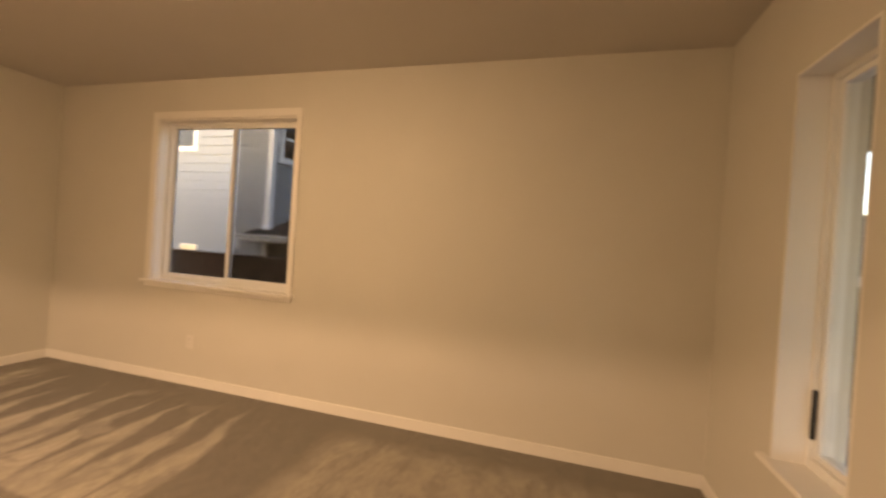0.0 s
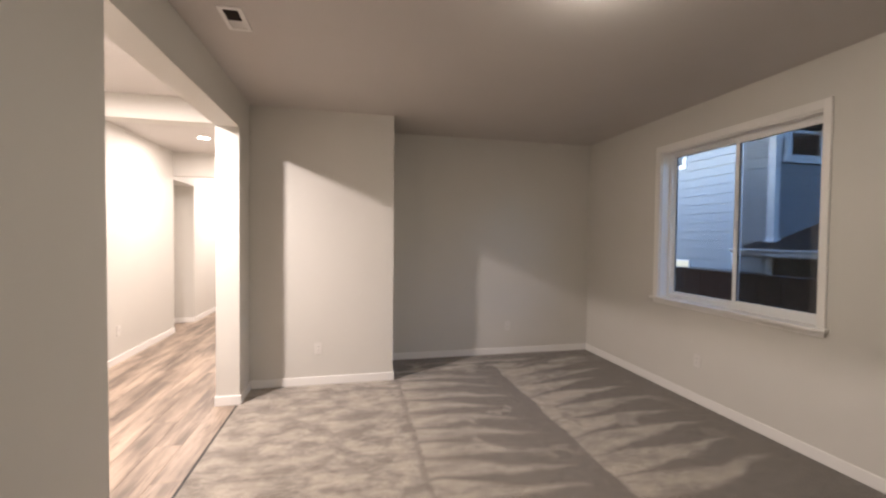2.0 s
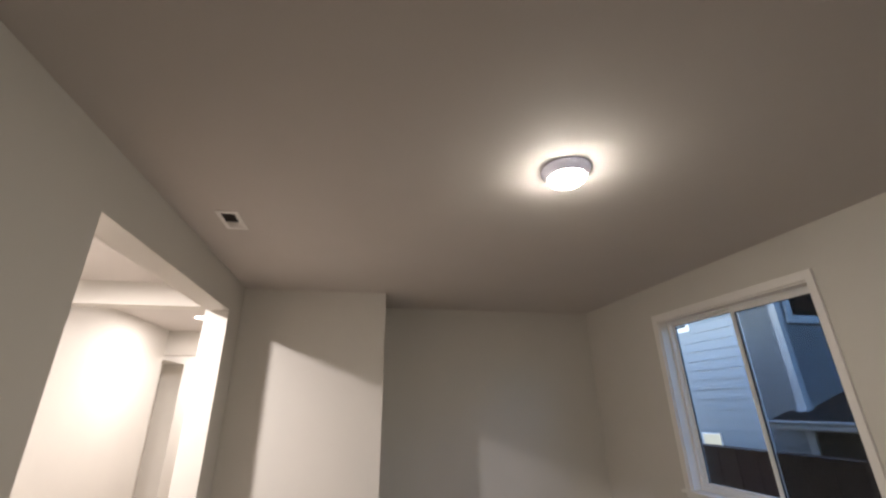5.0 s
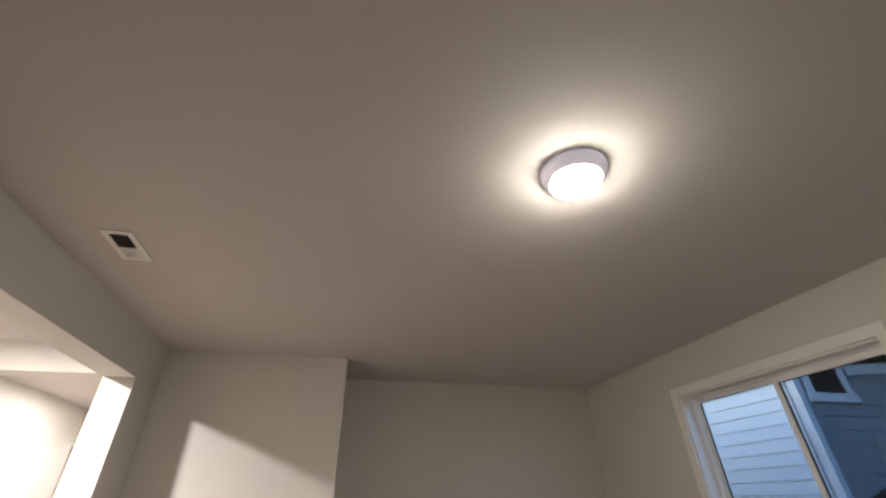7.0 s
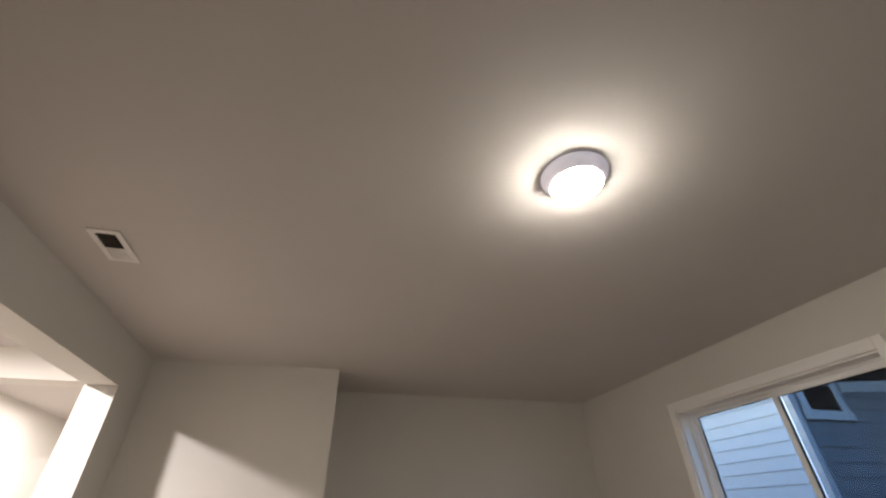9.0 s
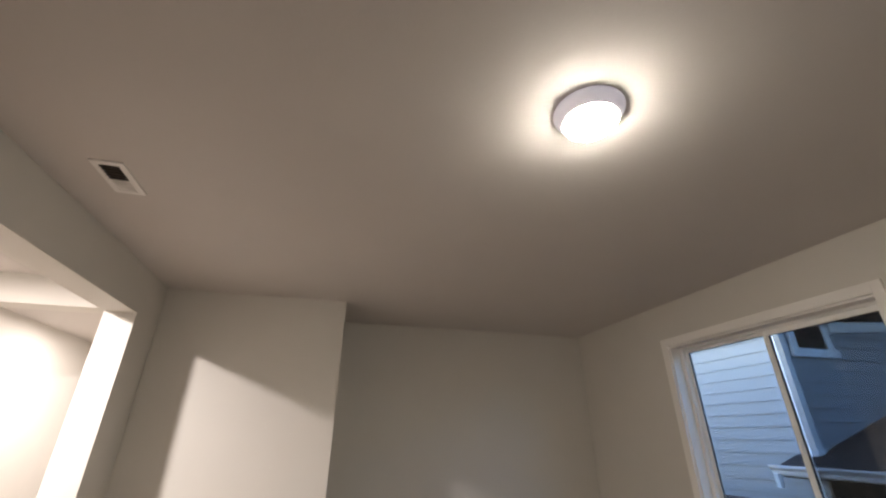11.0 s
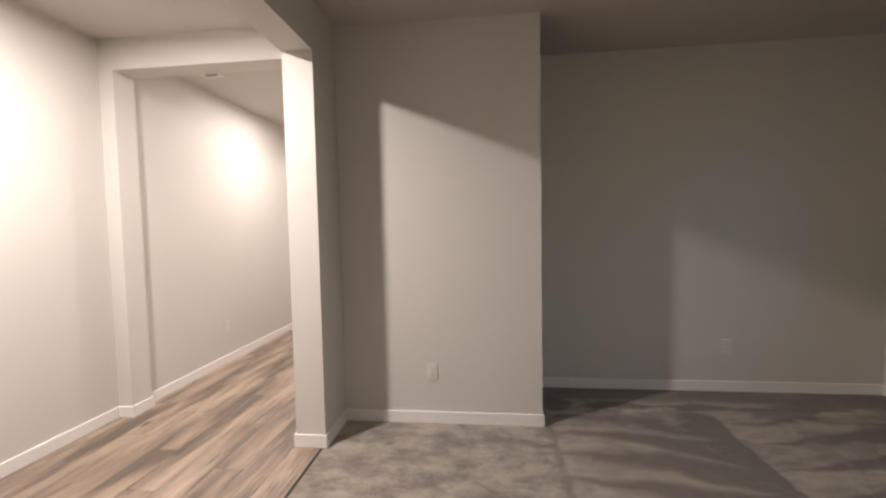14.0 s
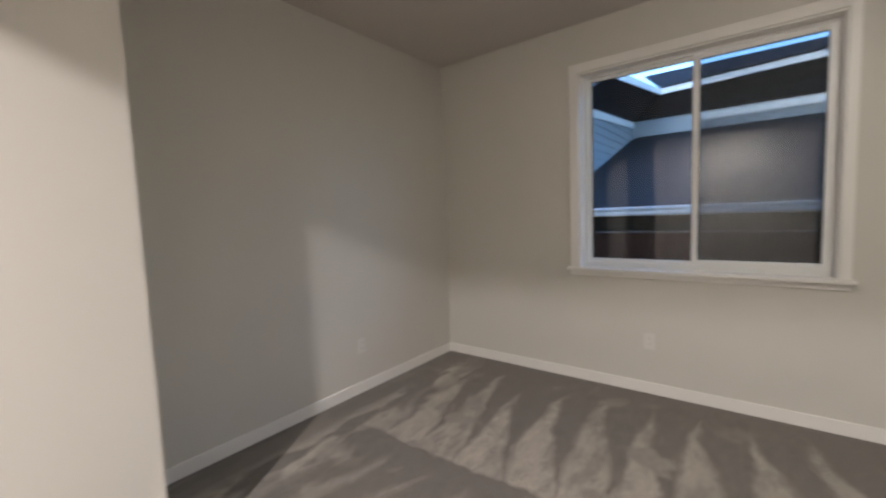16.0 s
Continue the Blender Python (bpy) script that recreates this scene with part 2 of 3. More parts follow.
def fibre_cement(name, colour):
    m, t, b = material(name)
    p = position(t)
    grain = noise_node(t, 18, 5, mapped(t, p, (0.35, 0.35, 5)))
    blot = noise_node(t, 0.9, 3, p)
    a = mix_colour(t, blot.outputs[0], tuple(c * 0.9 for c in colour), tuple(c * 1.08 for c in colour))
    link(t, mix_colour(t, remap(t, grain.outputs[0], 0.35, 0.65, 0, 0.18), a, tuple(c * 0.6 for c in colour)), b.inputs["Base Color"])
    b.inputs["Roughness"].default_value = 0.7
    b.inputs["Specular IOR Level"].default_value = 0.15
    bump(t, b, grain.outputs[0], 0.1, 0.001)
    return m


SIDING = fibre_cement("grey_lap_siding", (0.305, 0.335, 0.36))
OUT_TRIM = fibre_cement("white_outdoor_trim", (0.86, 0.87, 0.88))
# near-black: the shade under eaves is put into this colour
SOFFIT = fibre_cement("soffit_shade_black", (0.014, 0.016, 0.019))
SHINGLE = fibre_cement("asphalt_shingle", (0.022, 0.023, 0.026))
METAL_GREY = fibre_cement("weathered_metal", (0.33, 0.33, 0.34))
FENCE = fibre_cement("brown_stained_cedar", (0.042, 0.013, 0.009))
SOIL = fibre_cement("damp_soil", (0.06, 0.05, 0.04))
DARK_GLASS, _t, _b = material("dark_window_pane")
_b.inputs["Base Color"].default_value = (0.01, 0.012, 0.015, 1)
_b.inputs["Roughness"].default_value = 0.08

# ---- building helpers ----
BASE = {}


def boxes_bm(boxes, bevel=0.0):
    bm = bmesh.new()
    for a, b in boxes:
        made = bmesh.ops.create_cube(bm, size=1.0)["verts"]
        for v in made:
            v.co = Vector([a[i] if v.co[i] < 0 else b[i] for i in range(3)])
        if bevel:
            edges = list({e for v in made for e in v.link_edges})
            bmesh.ops.bevel(bm, geom=edges, offset=bevel, segments=2, profile=0.6, affect="EDGES")
    return bm


def finish(name, bm, mat, smooth=False):
    me = bpy.data.meshes.new(name)
    bmesh.ops.recalc_face_normals(bm, faces=bm.faces)
    bm.to_mesh(me)
    bm.free()
    if mat:
        me.materials.append(mat)
    if smooth:
        for f in me.polygons:
            f.use_smooth = True
    return me


def structure(name, boxes, mat, label="", category="", bevel=0.0):
    ob = new(name, finish(name, boxes_bm(boxes, bevel), mat))
    BASE[ob] = Vector((0, 0, 0))
    return tagged(ob, label, category, "", "structure")


def thing(name, at, label, category, group="", kind=""):
    ob = new(name)
    ob.location = at
    ob.empty_display_size = 0.05
    BASE[ob] = Vector(at)
    return tagged(ob, label, category, group, kind)


def part(name, bm, mat, parent, label="", smooth=False):
    """One mesh, given in world places, as a child."""
    bmesh.ops.translate(bm, verts=bm.verts, vec=-BASE[parent])
    ob = new(name, finish(name, bm, mat, smooth))
    ob.parent = parent
    BASE[ob] = BASE[parent]
    return tagged(ob, label)


def bar(name, a, b, mat, parent, label="", bevel=0.0015):
    return part(name, boxes_bm([(a, b)], bevel), mat, parent, label)


def lathe_bm(profile, centre, n=48):
    """A turned solid: rows of (radius, height) about the axis through centre."""
    bm = bmesh.new()
    rings = []
    for r, h in profile:
        ring = []
        for i in range(n if r > 1e-6 else 1):
            a = 2 * math.pi * i / n
            ring.append(bm.verts.new(Vector(centre) + Vector((r * math.cos(a), r * math.sin(a), h))))
        rings.append(ring)
    for p, q in zip(rings, rings[1:]):
        for i in range(n):
            f = [p[i % len(p)], p[(i + 1) % len(p)], q[(i + 1) % len(q)], q[i % len(q)]]
            f = list(dict.fromkeys(f))
            if len(f) > 2:
                bm.faces.new(f)
    return bm


def prism_bm(points, low, high, axis):
    """A flat outline pushed along one axis from low to high."""
    bm = bmesh.new()

    def put(p, w):
        return {"x": (w, p[0], p[1]), "y": (p[0], w, p[1]), "z": (p[0], p[1], w)}[axis]
    lo = [bm.verts.new(put(p, low)) for p in points]
    hi = [bm.verts.new(put(p, high)) for p in points]
    bm.faces.new(lo)
    bm.faces.new(hi)
    for i in range(len(points)):
        j = (i + 1) % len(points)
        bm.faces.new((lo[i], lo[j], hi[j], hi[i]))
    return bm


# ---- setting ----
XWO = XW - TW
structure("wall_east", [((XE, YS - WTS, -0.3), (XE + WT, WY0, HC)), ((XE, WY1, -0.3), (XE + WT, YN + WT, HC)),
                        ((XE, WY0, -0.3), (XE + WT, WY1, WZ0 - 0.02)), ((XE, WY0, WZ1), (XE + WT, WY1, HC))], WALL,
          "greige painted drywall wall with one sliding window", "wall")
structure("wall_north", [((XJ, YN, -0.1), (XE, YN + WT, HC))], WALL, "greige painted drywall wall of the carpeted alcove", "wall")
structure("wall_alcove", [((XW, YJ, -0.1), (XJ, YN + WT, HC))], WALL, "greige painted wall block standing forward of the alcove", "wall")
structure("wall_west", [((XWO, YS - WT, -0.1), (XW, YO, HC)), ((XWO, YP, -0.1), (XW, HALL_END, HC)), ((XWO, YO, HH), (XW, YP, HC))], WALL,
          "greige painted wall with a wide uncased opening to the hall", "wall")
structure("wall_south", [((XW, YS - WTS, -0.1), (SX0, YS, HC)), ((SX1, YS - WTS, -0.1), (XE, YS, HC)),
                         ((SX0, YS - WTS, -0.1), (SX1, YS, SZ0 - 0.02)), ((SX0, YS - WTS, SZ1), (SX1, YS, HC))], WALL,
          "greige painted drywall wall with a tall narrow window", "wall")
structure("wall_hall", [((XH - WT, YS - WT, -0.1), (XH, YB0, HC))], WALL, "greige painted hall wall facing the wide opening", "wall")
structure("wall_hall_middle", [((XH - WT, YB1, -0.1), (XH2, YD, HC))], WALL, "greige painted hall wall beyond the pilaster", "wall")
structure("wall_hall_far", [((XH - WT, YD2, -0.1), (XH2, HALL_END, HC)), ((XH - WT, YD, 2.33), (XH2, YD2, HC))], WALL,
          "greige painted hall wall with a tall recess", "wall")
structure("pilaster_1", [((XH - WT, YB0, -0.1), (XP, YB1, HC))], WALL, "greige painted shallow drywall pilaster in the hall", "pilaster")
structure("beam_1", [((XP, YB0, HB), (XWO, YB1, HC))], WALL, "greige painted drywall beam across the hall", "beam")
structure("beam_2", [((XH2, YD, 2.384), (XWO, YD + 0.12, HC))], WALL, "greige painted drywall header across the hall", "beam")
structure("wall_hall_south", [((XH, YS - WT, -0.1), (XWO, YS, HC))], WALL, "greige painted wall closing the hall", "wall")
structure("wall_hall_north", [((XH - WT, HALL_END, -0.1), (XW, HALL_END + WT, HC))], WALL, "greige painted wall at the end of the hall", "wall")
structure("wall_recess", [((XR - 0.1, YD - 0.12, -0.1), (XH - WT, YD, HC)), ((XR - 0.1, YD2, -0.1), (XH - WT, YD2 + 0.12, HC)), ((XR - 0.1, YD, -0.1), (XR, YD2, HC)),
                          ((XR, YD, 2.33), (XH - WT, YD2, HC))], WALL,
          "greige painted walls of a shaded recess", "wall")
structure("ceiling", [((-4.7, YS - WTS, HC), (XE + WT, HALL_END + WT, HC + 0.12))], CEIL, "greige painted textured drywall ceiling", "ceiling")
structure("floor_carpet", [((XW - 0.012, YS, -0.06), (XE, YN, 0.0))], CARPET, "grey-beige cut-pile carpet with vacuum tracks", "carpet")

# baseboards, flat stock with an eased top
BH, BT = 0.084, 0.013
for a, b in (((XW, YJ - BT, 0), (XJ, YJ, BH)), ((XJ, YJ - BT, 0), (XJ + BT, YN, BH)), ((XJ + BT, YN - BT, 0), (XE - BT, YN, BH)),
             ((XE - BT, YS + BT, 0), (XE, YN, BH)), ((XW, YS, 0), (XE, YS + BT, BH)), ((XW, YS + BT, 0), (XW + BT, YO, BH)),
             ((XW, YP, 0), (XW + BT, YJ - BT, BH)), ((XWO - BT, YP - BT, 0), (XW + BT, YP, BH)), ((XWO - BT, YO, 0), (XW + BT, YO + BT, BH)),
             ((XWO - BT, YP, 0), (XWO, HALL_END, BH)), ((XWO - BT, YS, 0), (XWO, YO, BH)),
             ((XH, YS, 0), (XH + BT, YB0 - BT, BH)), ((XH, YB0 - BT, 0), (XP + BT, YB0, BH)), ((XP, YB0, 0), (XP + BT, YB1 + BT, BH)),
             ((XH2, YB1 + BT, 0), (XH2 + BT, YD, BH)), ((XR, YD, 0), (XR + BT, YD2 - BT, BH)), ((XH2, YD2 - BT, 0), (XH2 + BT, HALL_END, BH)),
             ((XH2 + BT, HALL_END - BT, 0), (XWO, HALL_END, BH)), ((XR, YD2 - BT, 0), (XH2, YD2, BH))):
    structure("baseboard", [(a, b)], TRIM, "white enamelled flat baseboard", "baseboard", 0.004)


# ---- windows ----
def casing(win, lo, hi, z0, z1, width, narrow):
    """Flat picture-frame casing on the inner face of the east wall, with stool and apron."""
    x0 = XE - 0.018
    bar("casing", (x0, lo - narrow, z0), (XE, lo, z1 + width), TRIM, win, "", 0.003)
    bar("casing", (x0, hi, z0), (XE, hi + width, z1 + width), TRIM, win, "", 0.003)
    bar("casing", (x0, lo, z1), (XE, hi, z1 + width), TRIM, win, "", 0.003)
    bar("window_sill", (XE - 0.045, lo - narrow - 0.02, z0 - 0.022), (XE + WT - 0.07, hi + width + 0.025, z0), TRIM, win, "white enamelled stool", 0.004)
    bar("apron", (XE - 0.014, lo - narrow, z0 - 0.062), (XE, hi + width, z0 - 0.022), TRIM, win, "", 0.003)


win = thing("window_1", (XE, (WY0 + WY1) / 2, WZ0), "white vinyl sliding window with flat white casing", "window", "", "structure")
casing(win, WY0, WY1, WZ0, WZ1, 0.066, 0.05)
J = 0.012
for a, b in (((XE, WY0, WZ0), (XE + WT, WY0 + J, WZ1)), ((XE, WY1 - J, WZ0), (XE + WT, WY1, WZ1)), ((XE, WY0 + J, WZ1 - J), (XE + WT, WY1 - J, WZ1))):
    bar("jamb", a, b, TRIM, win)
FX0, FX1, FR, FS, FN = XE + 0.085, XE + 0.15, 0.038, 0.020, 0.030
fy0, fy1, fz0, fz1 = WY0 + J, WY1 - J, WZ0, WZ1 - J
ym = 2.265
part("window_frame", boxes_bm([((FX0, fy0, fz0), (FX1, fy0 + FS, fz1)), ((FX0, fy1 - FN, fz0), (FX1, fy1, fz1)),
                                         ((FX0, fy0 + FS, fz0), (FX1, fy1 - FN, fz0 + FR)), ((FX0, fy0 + FS, fz1 - FS), (FX1, fy1 - FN, fz1))], 0.002), VINYL, win)


def sash(y0, y1, xa, xb, rail):
    z0, z1 = fz0 + FR, fz1 - FS
    sh = part("sash", boxes_bm([((xa, y0, z0), (xb, y0 + rail, z1)), ((xa, y1 - rail, z0), (xb, y1, z1)),
                                ((xa, y0 + rail, z0), (xb, y1 - rail, z0 + rail)), ((xa, y0 + rail, z1 - rail), (xb, y1 - rail, z1))], 0.002), VINYL, win)
    xm = (xa + xb) / 2
    gl = part("pane", boxes_bm([((xm - 0.002, y0 + rail, z0 + rail), (xm + 0.002, y1 - rail, z1 - rail))]), GLASS, sh)
    gl.visible_shadow = False
    part("gasket", boxes_bm([((xm - 0.006, y0 + rail, z0 + rail), (xm + 0.006, y0 + rail + 0.005, z1 - rail)),
                                      ((xm - 0.006, y1 - rail - 0.005, z0 + rail), (xm + 0.006, y1 - rail, z1 - rail)),
                                      ((xm - 0.006, y0 + rail, z1 - rail - 0.004), (xm + 0.006, y1 - rail, z1 - rail))]), DUCT, sh, "black glazing gasket")
    return sh


sash(ym + 0.006, fy1 - FN, FX0 + 0.030, FX1 - 0.006, 0.022)
sash(fy0 + FS, ym + 0.022, FX0 + 0.004, FX0 + 0.028, 0.034)
bar("latch", (FX0 - 0.012, ym - 0.010, 1.60), (FX0 + 0.004, ym + 0.010, 1.66), VINYL, win, "white sash latch", 0.003)
scr = part("insect_screen", boxes_bm([((FX1 - 0.004, fy0 + FS, fz0 + FR), (FX1 - 0.003, ym, fz1 - FS))]), SCREEN, win, "dark insect screen over the sliding half")
scr.visible_shadow = False

win2 = thing("window_2", ((SX0 + SX1) / 2, YS, SZ0), "tall narrow white vinyl window with a white sill", "window", "", "structure")
bar("window_sill", (SX0 - 0.05, YS - 0.15, SZ0 - 0.022), (SX1 + 0.05, YS + 0.035, SZ0), TRIM, win2, "white enamelled stool", 0.004)
F2A, F2B = YS - 0.215, YS - 0.125
part("window_frame", boxes_bm([((SX0, F2A, SZ0), (SX0 + 0.028, F2B, SZ1)), ((SX1 - 0.028, F2A, SZ0), (SX1, F2B, SZ1)),
                               ((SX0 + 0.028, F2A, SZ0), (SX1 - 0.028, F2B, SZ0 + 0.04)), ((SX0 + 0.028, F2A, SZ1 - 0.04), (SX1 - 0.028, F2B, SZ1))], 0.002), VINYL, win2)
part("jamb", boxes_bm([((SX1 - 0.012, F2B, SZ0), (SX1, YS, SZ1)), ((SX0, F2B, SZ0), (SX0 + 0.012, YS, SZ1)), ((SX0 + 0.012, F2B, SZ1 - 0.012), (SX1 - 0.012, YS, SZ1))]), TRIM, win2)
sash2 = part("sash", boxes_bm([((SX0 + 0.028, F2A + 0.012, SZ0 + 0.04), (SX0 + 0.048, F2A + 0.07, SZ1 - 0.04)), ((SX1 - 0.048, F2A + 0.012, SZ0 + 0.04), (SX1 - 0.028, F2A + 0.07, SZ1 - 0.04)),
                              ((SX0 + 0.048, F2A + 0.012, SZ0 + 0.04), (SX1 - 0.048, F2A + 0.07, SZ0 + 0.065)), ((SX0 + 0.048, F2A + 0.012, SZ1 - 0.065), (SX1 - 0.048, F2A + 0.07, SZ1 - 0.04))], 0.002), VINYL, win2)
g2 = part("pane", boxes_bm([((SX0 + 0.048, F2A + 0.05, SZ0 + 0.065), (SX1 - 0.048, F2A + 0.054, SZ1 - 0.065))]), GLASS, sash2)
g2.visible_shadow = False
bar("sash_lock", (SX1 - 0.040, F2B - 0.014, SZ0 + 0.12), (SX1 - 0.030, F2B + 0.004, SZ0 + 0.33), DUCT, win2, "dark casement lock lever", 0.003)


# ---- fixtures ----
def outlet(at, face, label):
    """A duplex outlet. face: the way out of the wall."""
    ob = thing("electrical_outlet", at, label, "outlet", "wall outlets")
    n = Vector(face)
    s = Vector((-n.y, n.x, 0))

    def slab(name, w, h, d0, d1, dz, mat, parent, text="", bev=0.0015, ds=0.0):
        c = Vector(at) + s * ds + Vector((0, 0, dz))
        p, q = c - s * w / 2 + n * d0, c + s * w / 2 + n * d1
        lo = tuple(min(p[i], q[i]) for i in range(2)) + (c.z - h / 2,)
        hi = tuple(max(p[i], q[i]) for i in range(2)) + (c.z + h / 2,)
        return part(name, boxes_bm([(lo, hi)], bev), mat, parent, text)
    slab("cover_plate", 0.072, 0.117, 0.0, 0.006, 0.0, PLATE, ob, "", 0.0025)
    for dz in (0.0195, -0.0195):
        rec = slab("receptacle", 0.034, 0.029, 0.0061, 0.0085, dz, PLATE, ob)
        for ds in (-0.0065, 0.0065):
            slab("slot", 0.0022, 0.009, 0.0086, 0.0090, dz + 0.003, DUCT, rec, "", 0.0, ds)
    slab("screw", 0.006, 0.006, 0.0061, 0.0075, 0.0, METAL_WHITE, ob)
    return ob


outlet((-0.59, YJ, 0.365), (0, -1, 0), "white duplex outlet low on the alcove wall block")
outlet((1.70, YN, 0.365), (0, -1, 0), "white duplex outlet low on the alcove wall")
outlet((XE, 2.53, 0.385), (-1, 0, 0), "white duplex outlet below the window")
outlet((XH2, 4.81, 0.375), (1, 0, 0), "white duplex outlet low on the hall wall")


def register(x0, x1, y0, y1, z, label, split):
    """A ceiling air register: stamped frame, slats, and an open dark half."""
    ob = thing("ceiling_register", ((x0 + x1) / 2, (y0 + y1) / 2, z), label, "air vent", "ceiling registers")
    w, d = 0.026, 0.008
    part("frame", boxes_bm([((x0, y0, z - d), (x0 + w, y1, z)), ((x1 - w, y0, z - d), (x1, y1, z)),
                            ((x0 + w, y0, z - d), (x1 - w, y0 + w, z)), ((x0 + w, y1 - w, z - d), (x1 - w, y1, z))], 0.002), METAL_WHITE, ob)
    # no hole: a flat dark sheet gives the shade of the duct
    part("duct_opening", boxes_bm([((x0 + w, y0 + w, z - 0.002), (x1 - w, y1 - w, z - 0.0005))]), DUCT_SHADE, ob, "dark sheet for the shade in the open duct")
    ys = y0 + (y1 - y0) * split
    part("damper_plate", boxes_bm([((x0 + w, ys, z - 0.005), (x1 - w, y1 - w, z - 0.003))]), METAL_WHITE, ob)
    n = 9
    for i in range(n):
        y = y0 + w + (y1 - y0 - 2 * w) * (i + 0.5) / n
        bm = boxes_bm([((x0 + w, -0.006, -0.0005), (x1 - w, 0.006, 0.0005))])
        tilt = 75 if y < ys else 20
        bmesh.ops.rotate(bm, cent=(0, 0, 0), matrix=Matrix.Rotation(radians(tilt), 3, "X"), verts=bm.verts)
        bmesh.ops.translate(bm, verts=bm.verts, vec=(0, y, z - 0.0065))
        # slats of the open half are coloured dark, as if in shade
        part("slat", bm, METAL_WHITE if y >= ys else DUCT_SHADE, ob)
    return ob


register(-0.985, -0.855, 1.885, 2.145, HC, "white steel ceiling register with an open dark half", 0.52)
register(-2.665, -2.49, 4.20, 4.35, HC, "white steel ceiling register in the hall", 0.28)


def flush_light(x, y, r, glow, metal, label, group=""):
    """A flush ceiling light: a stepped metal pan and a domed opal diffuser."""
    ob = thing("ceiling_light", (x, y, HC), label, "ceiling light", group)
    part("pan", lathe_bm([(0, 0.0), (r * 0.99, 0.0), (r, -0.002), (r * 0.99, -0.008), (r * 0.79, -0.046), (r * 0.76, -0.048), (r * 0.745, -0.045), (0, -0.045)], (x, y, HC), 64), metal, ob)
    part("diffuser", lathe_bm([(0, -0.0455), (r * 0.74, -0.0455), (r * 0.74, -0.052), (r * 0.725, -0.057), (r * 0.65, -0.065), (r * 0.46, -0.073), (r * 0.23, -0.078), (0, -0.0795)], (x, y, HC), 48), glow, ob, "glowing opal diffuser", True)
    return ob


flush_light(0.894, 1.108, 0.124, GLOW, RIM, "lit flush ceiling light with a pale rim brightened by an added glow")


def wafer_light(x, y, r):
    ob = thing("recessed_light", (x, y, HC), "lit slim recessed light with a white trim ring", "ceiling light", "hall lights")
    part("trim_ring", lathe_bm([(r + 0.02, 0.0), (r + 0.018, -0.006), (r, -0.009), (r, -0.004)], (x, y, HC)), METAL_WHITE, ob, "", True)
    part("lens", lathe_bm([(r, -0.003), (r * 0.5, -0.005), (0, -0.005)], (x, y, HC), 32), GLOW_HALL, ob, "glowing lens", True)
    return ob


for lx, ly in ((-2.07, 2.30), (-2.12, 5.20), (-2.12, 7.9)):
    wafer_light(lx, ly, 0.065)

# ---- outdoors ----
structure("ground", [((-60, -60, -0.75), (90, 90, -0.45))], SOIL, "dark damp soil between the houses", "ground")
XN, YR, XB = 6.30, 4.62, 11.50
house = thing("neighbour_house", (XN, YR, -0.45), "grey lap-sided house with white trim and dark shingle roofs", "house")
w1 = part("wall", boxes_bm([((XN + 0.02, YR + 0.02, -0.45), (XN + 1.0, 14, 6.2))]), SIDING, house, "grey lap siding")
w2 = part("wall", boxes_bm([((XN + 0.02, YR, -0.45), (XB, YR + 0.02, 3.60)), ((XN + 0.95, YR, 3.60), (XB, YR + 0.02, 4.0))]), SIDING, house, "grey lap siding")
w3 = part("wall", boxes_bm([((XB, -6, -0.45), (XB + 0.2, YR + 0.02, 4.05))]), SIDING, house, "grey lap siding")
LAP = 0.172


def courses(wall, along, fixed, a, b, z0, z1):
    """Lap boards: wedges, each overhanging the one below."""
    mesh = None
    n = int((z1 - z0) / LAP)
    for i in range(n):
        z = z0 + i * LAP
        if mesh is None:
            if along == "y":
                bm = prism_bm([(fixed + 0.02, 0), (fixed - 0.016, 0), (fixed + 0.002, LAP + 0.02), (fixed + 0.02, LAP + 0.02)], a, b, "y")
            else:
                bm = prism_bm([(fixed + 0.0, 0), (fixed - 0.036, 0), (fixed - 0.018, LAP + 0.02), (fixed + 0.0, LAP + 0.02)], a, b, "x")
            bmesh.ops.translate(bm, verts=bm.verts, vec=(-BASE[wall].x, -BASE[wall].y, 0))
            mesh = finish("siding_board", bm, SIDING)
        ob = new("siding_board", mesh)
        ob.parent = wall
        ob.location = (0, 0, z - BASE[wall].z)


bar("corner_board", (XN - 0.045, YR - 0.045, -0.45), (XN + 0.06, YR + 0.07, 6.2), OUT_TRIM, house, "white corner board", 0.003)
bar("frieze_board", (6.36, YR - 0.05, 3.12), (6.44, YR - 0.002, 3.265), OUT_TRIM, house, "white frieze board")
bar("frieze_board", (XB - 0.05, -6, 3.42), (XB - 0.002, 3.15, 3.60), OUT_TRIM, house, "white frieze board")


def house_window(x0, x1, z0, z1, rail):
    f = part("window", boxes_bm([((x0, YR - 0.065, z0), (x0 + 0.11, YR - 0.035, z1)), ((x1 - 0.11, YR - 0.065, z0), (x1, YR - 0.035, z1)),
                                 ((x0 - 0.03, YR - 0.075, z0 - 0.12), (x1 + 0.06, YR - 0.035, z0)), ((x0 + 0.11, YR - 0.06, rail), (x1 - 0.11, YR - 0.035, rail + 0.05))], 0.003), OUT_TRIM, house, "white-trimmed upper window")
    part("pane", boxes_bm([((x0 + 0.11, YR - 0.045, z0), (x1 - 0.11, YR - 0.030, rail))]), DARK_GLASS, f, "dark window pane")
    part("pane", boxes_bm([((x0 + 0.11, YR - 0.045, rail + 0.05), (x1 - 0.11, YR - 0.030, z1))]), DARK_GLASS, f, "dark window pane")


house_window(6.44, 7.25, 2.87, 3.60, 3.22)
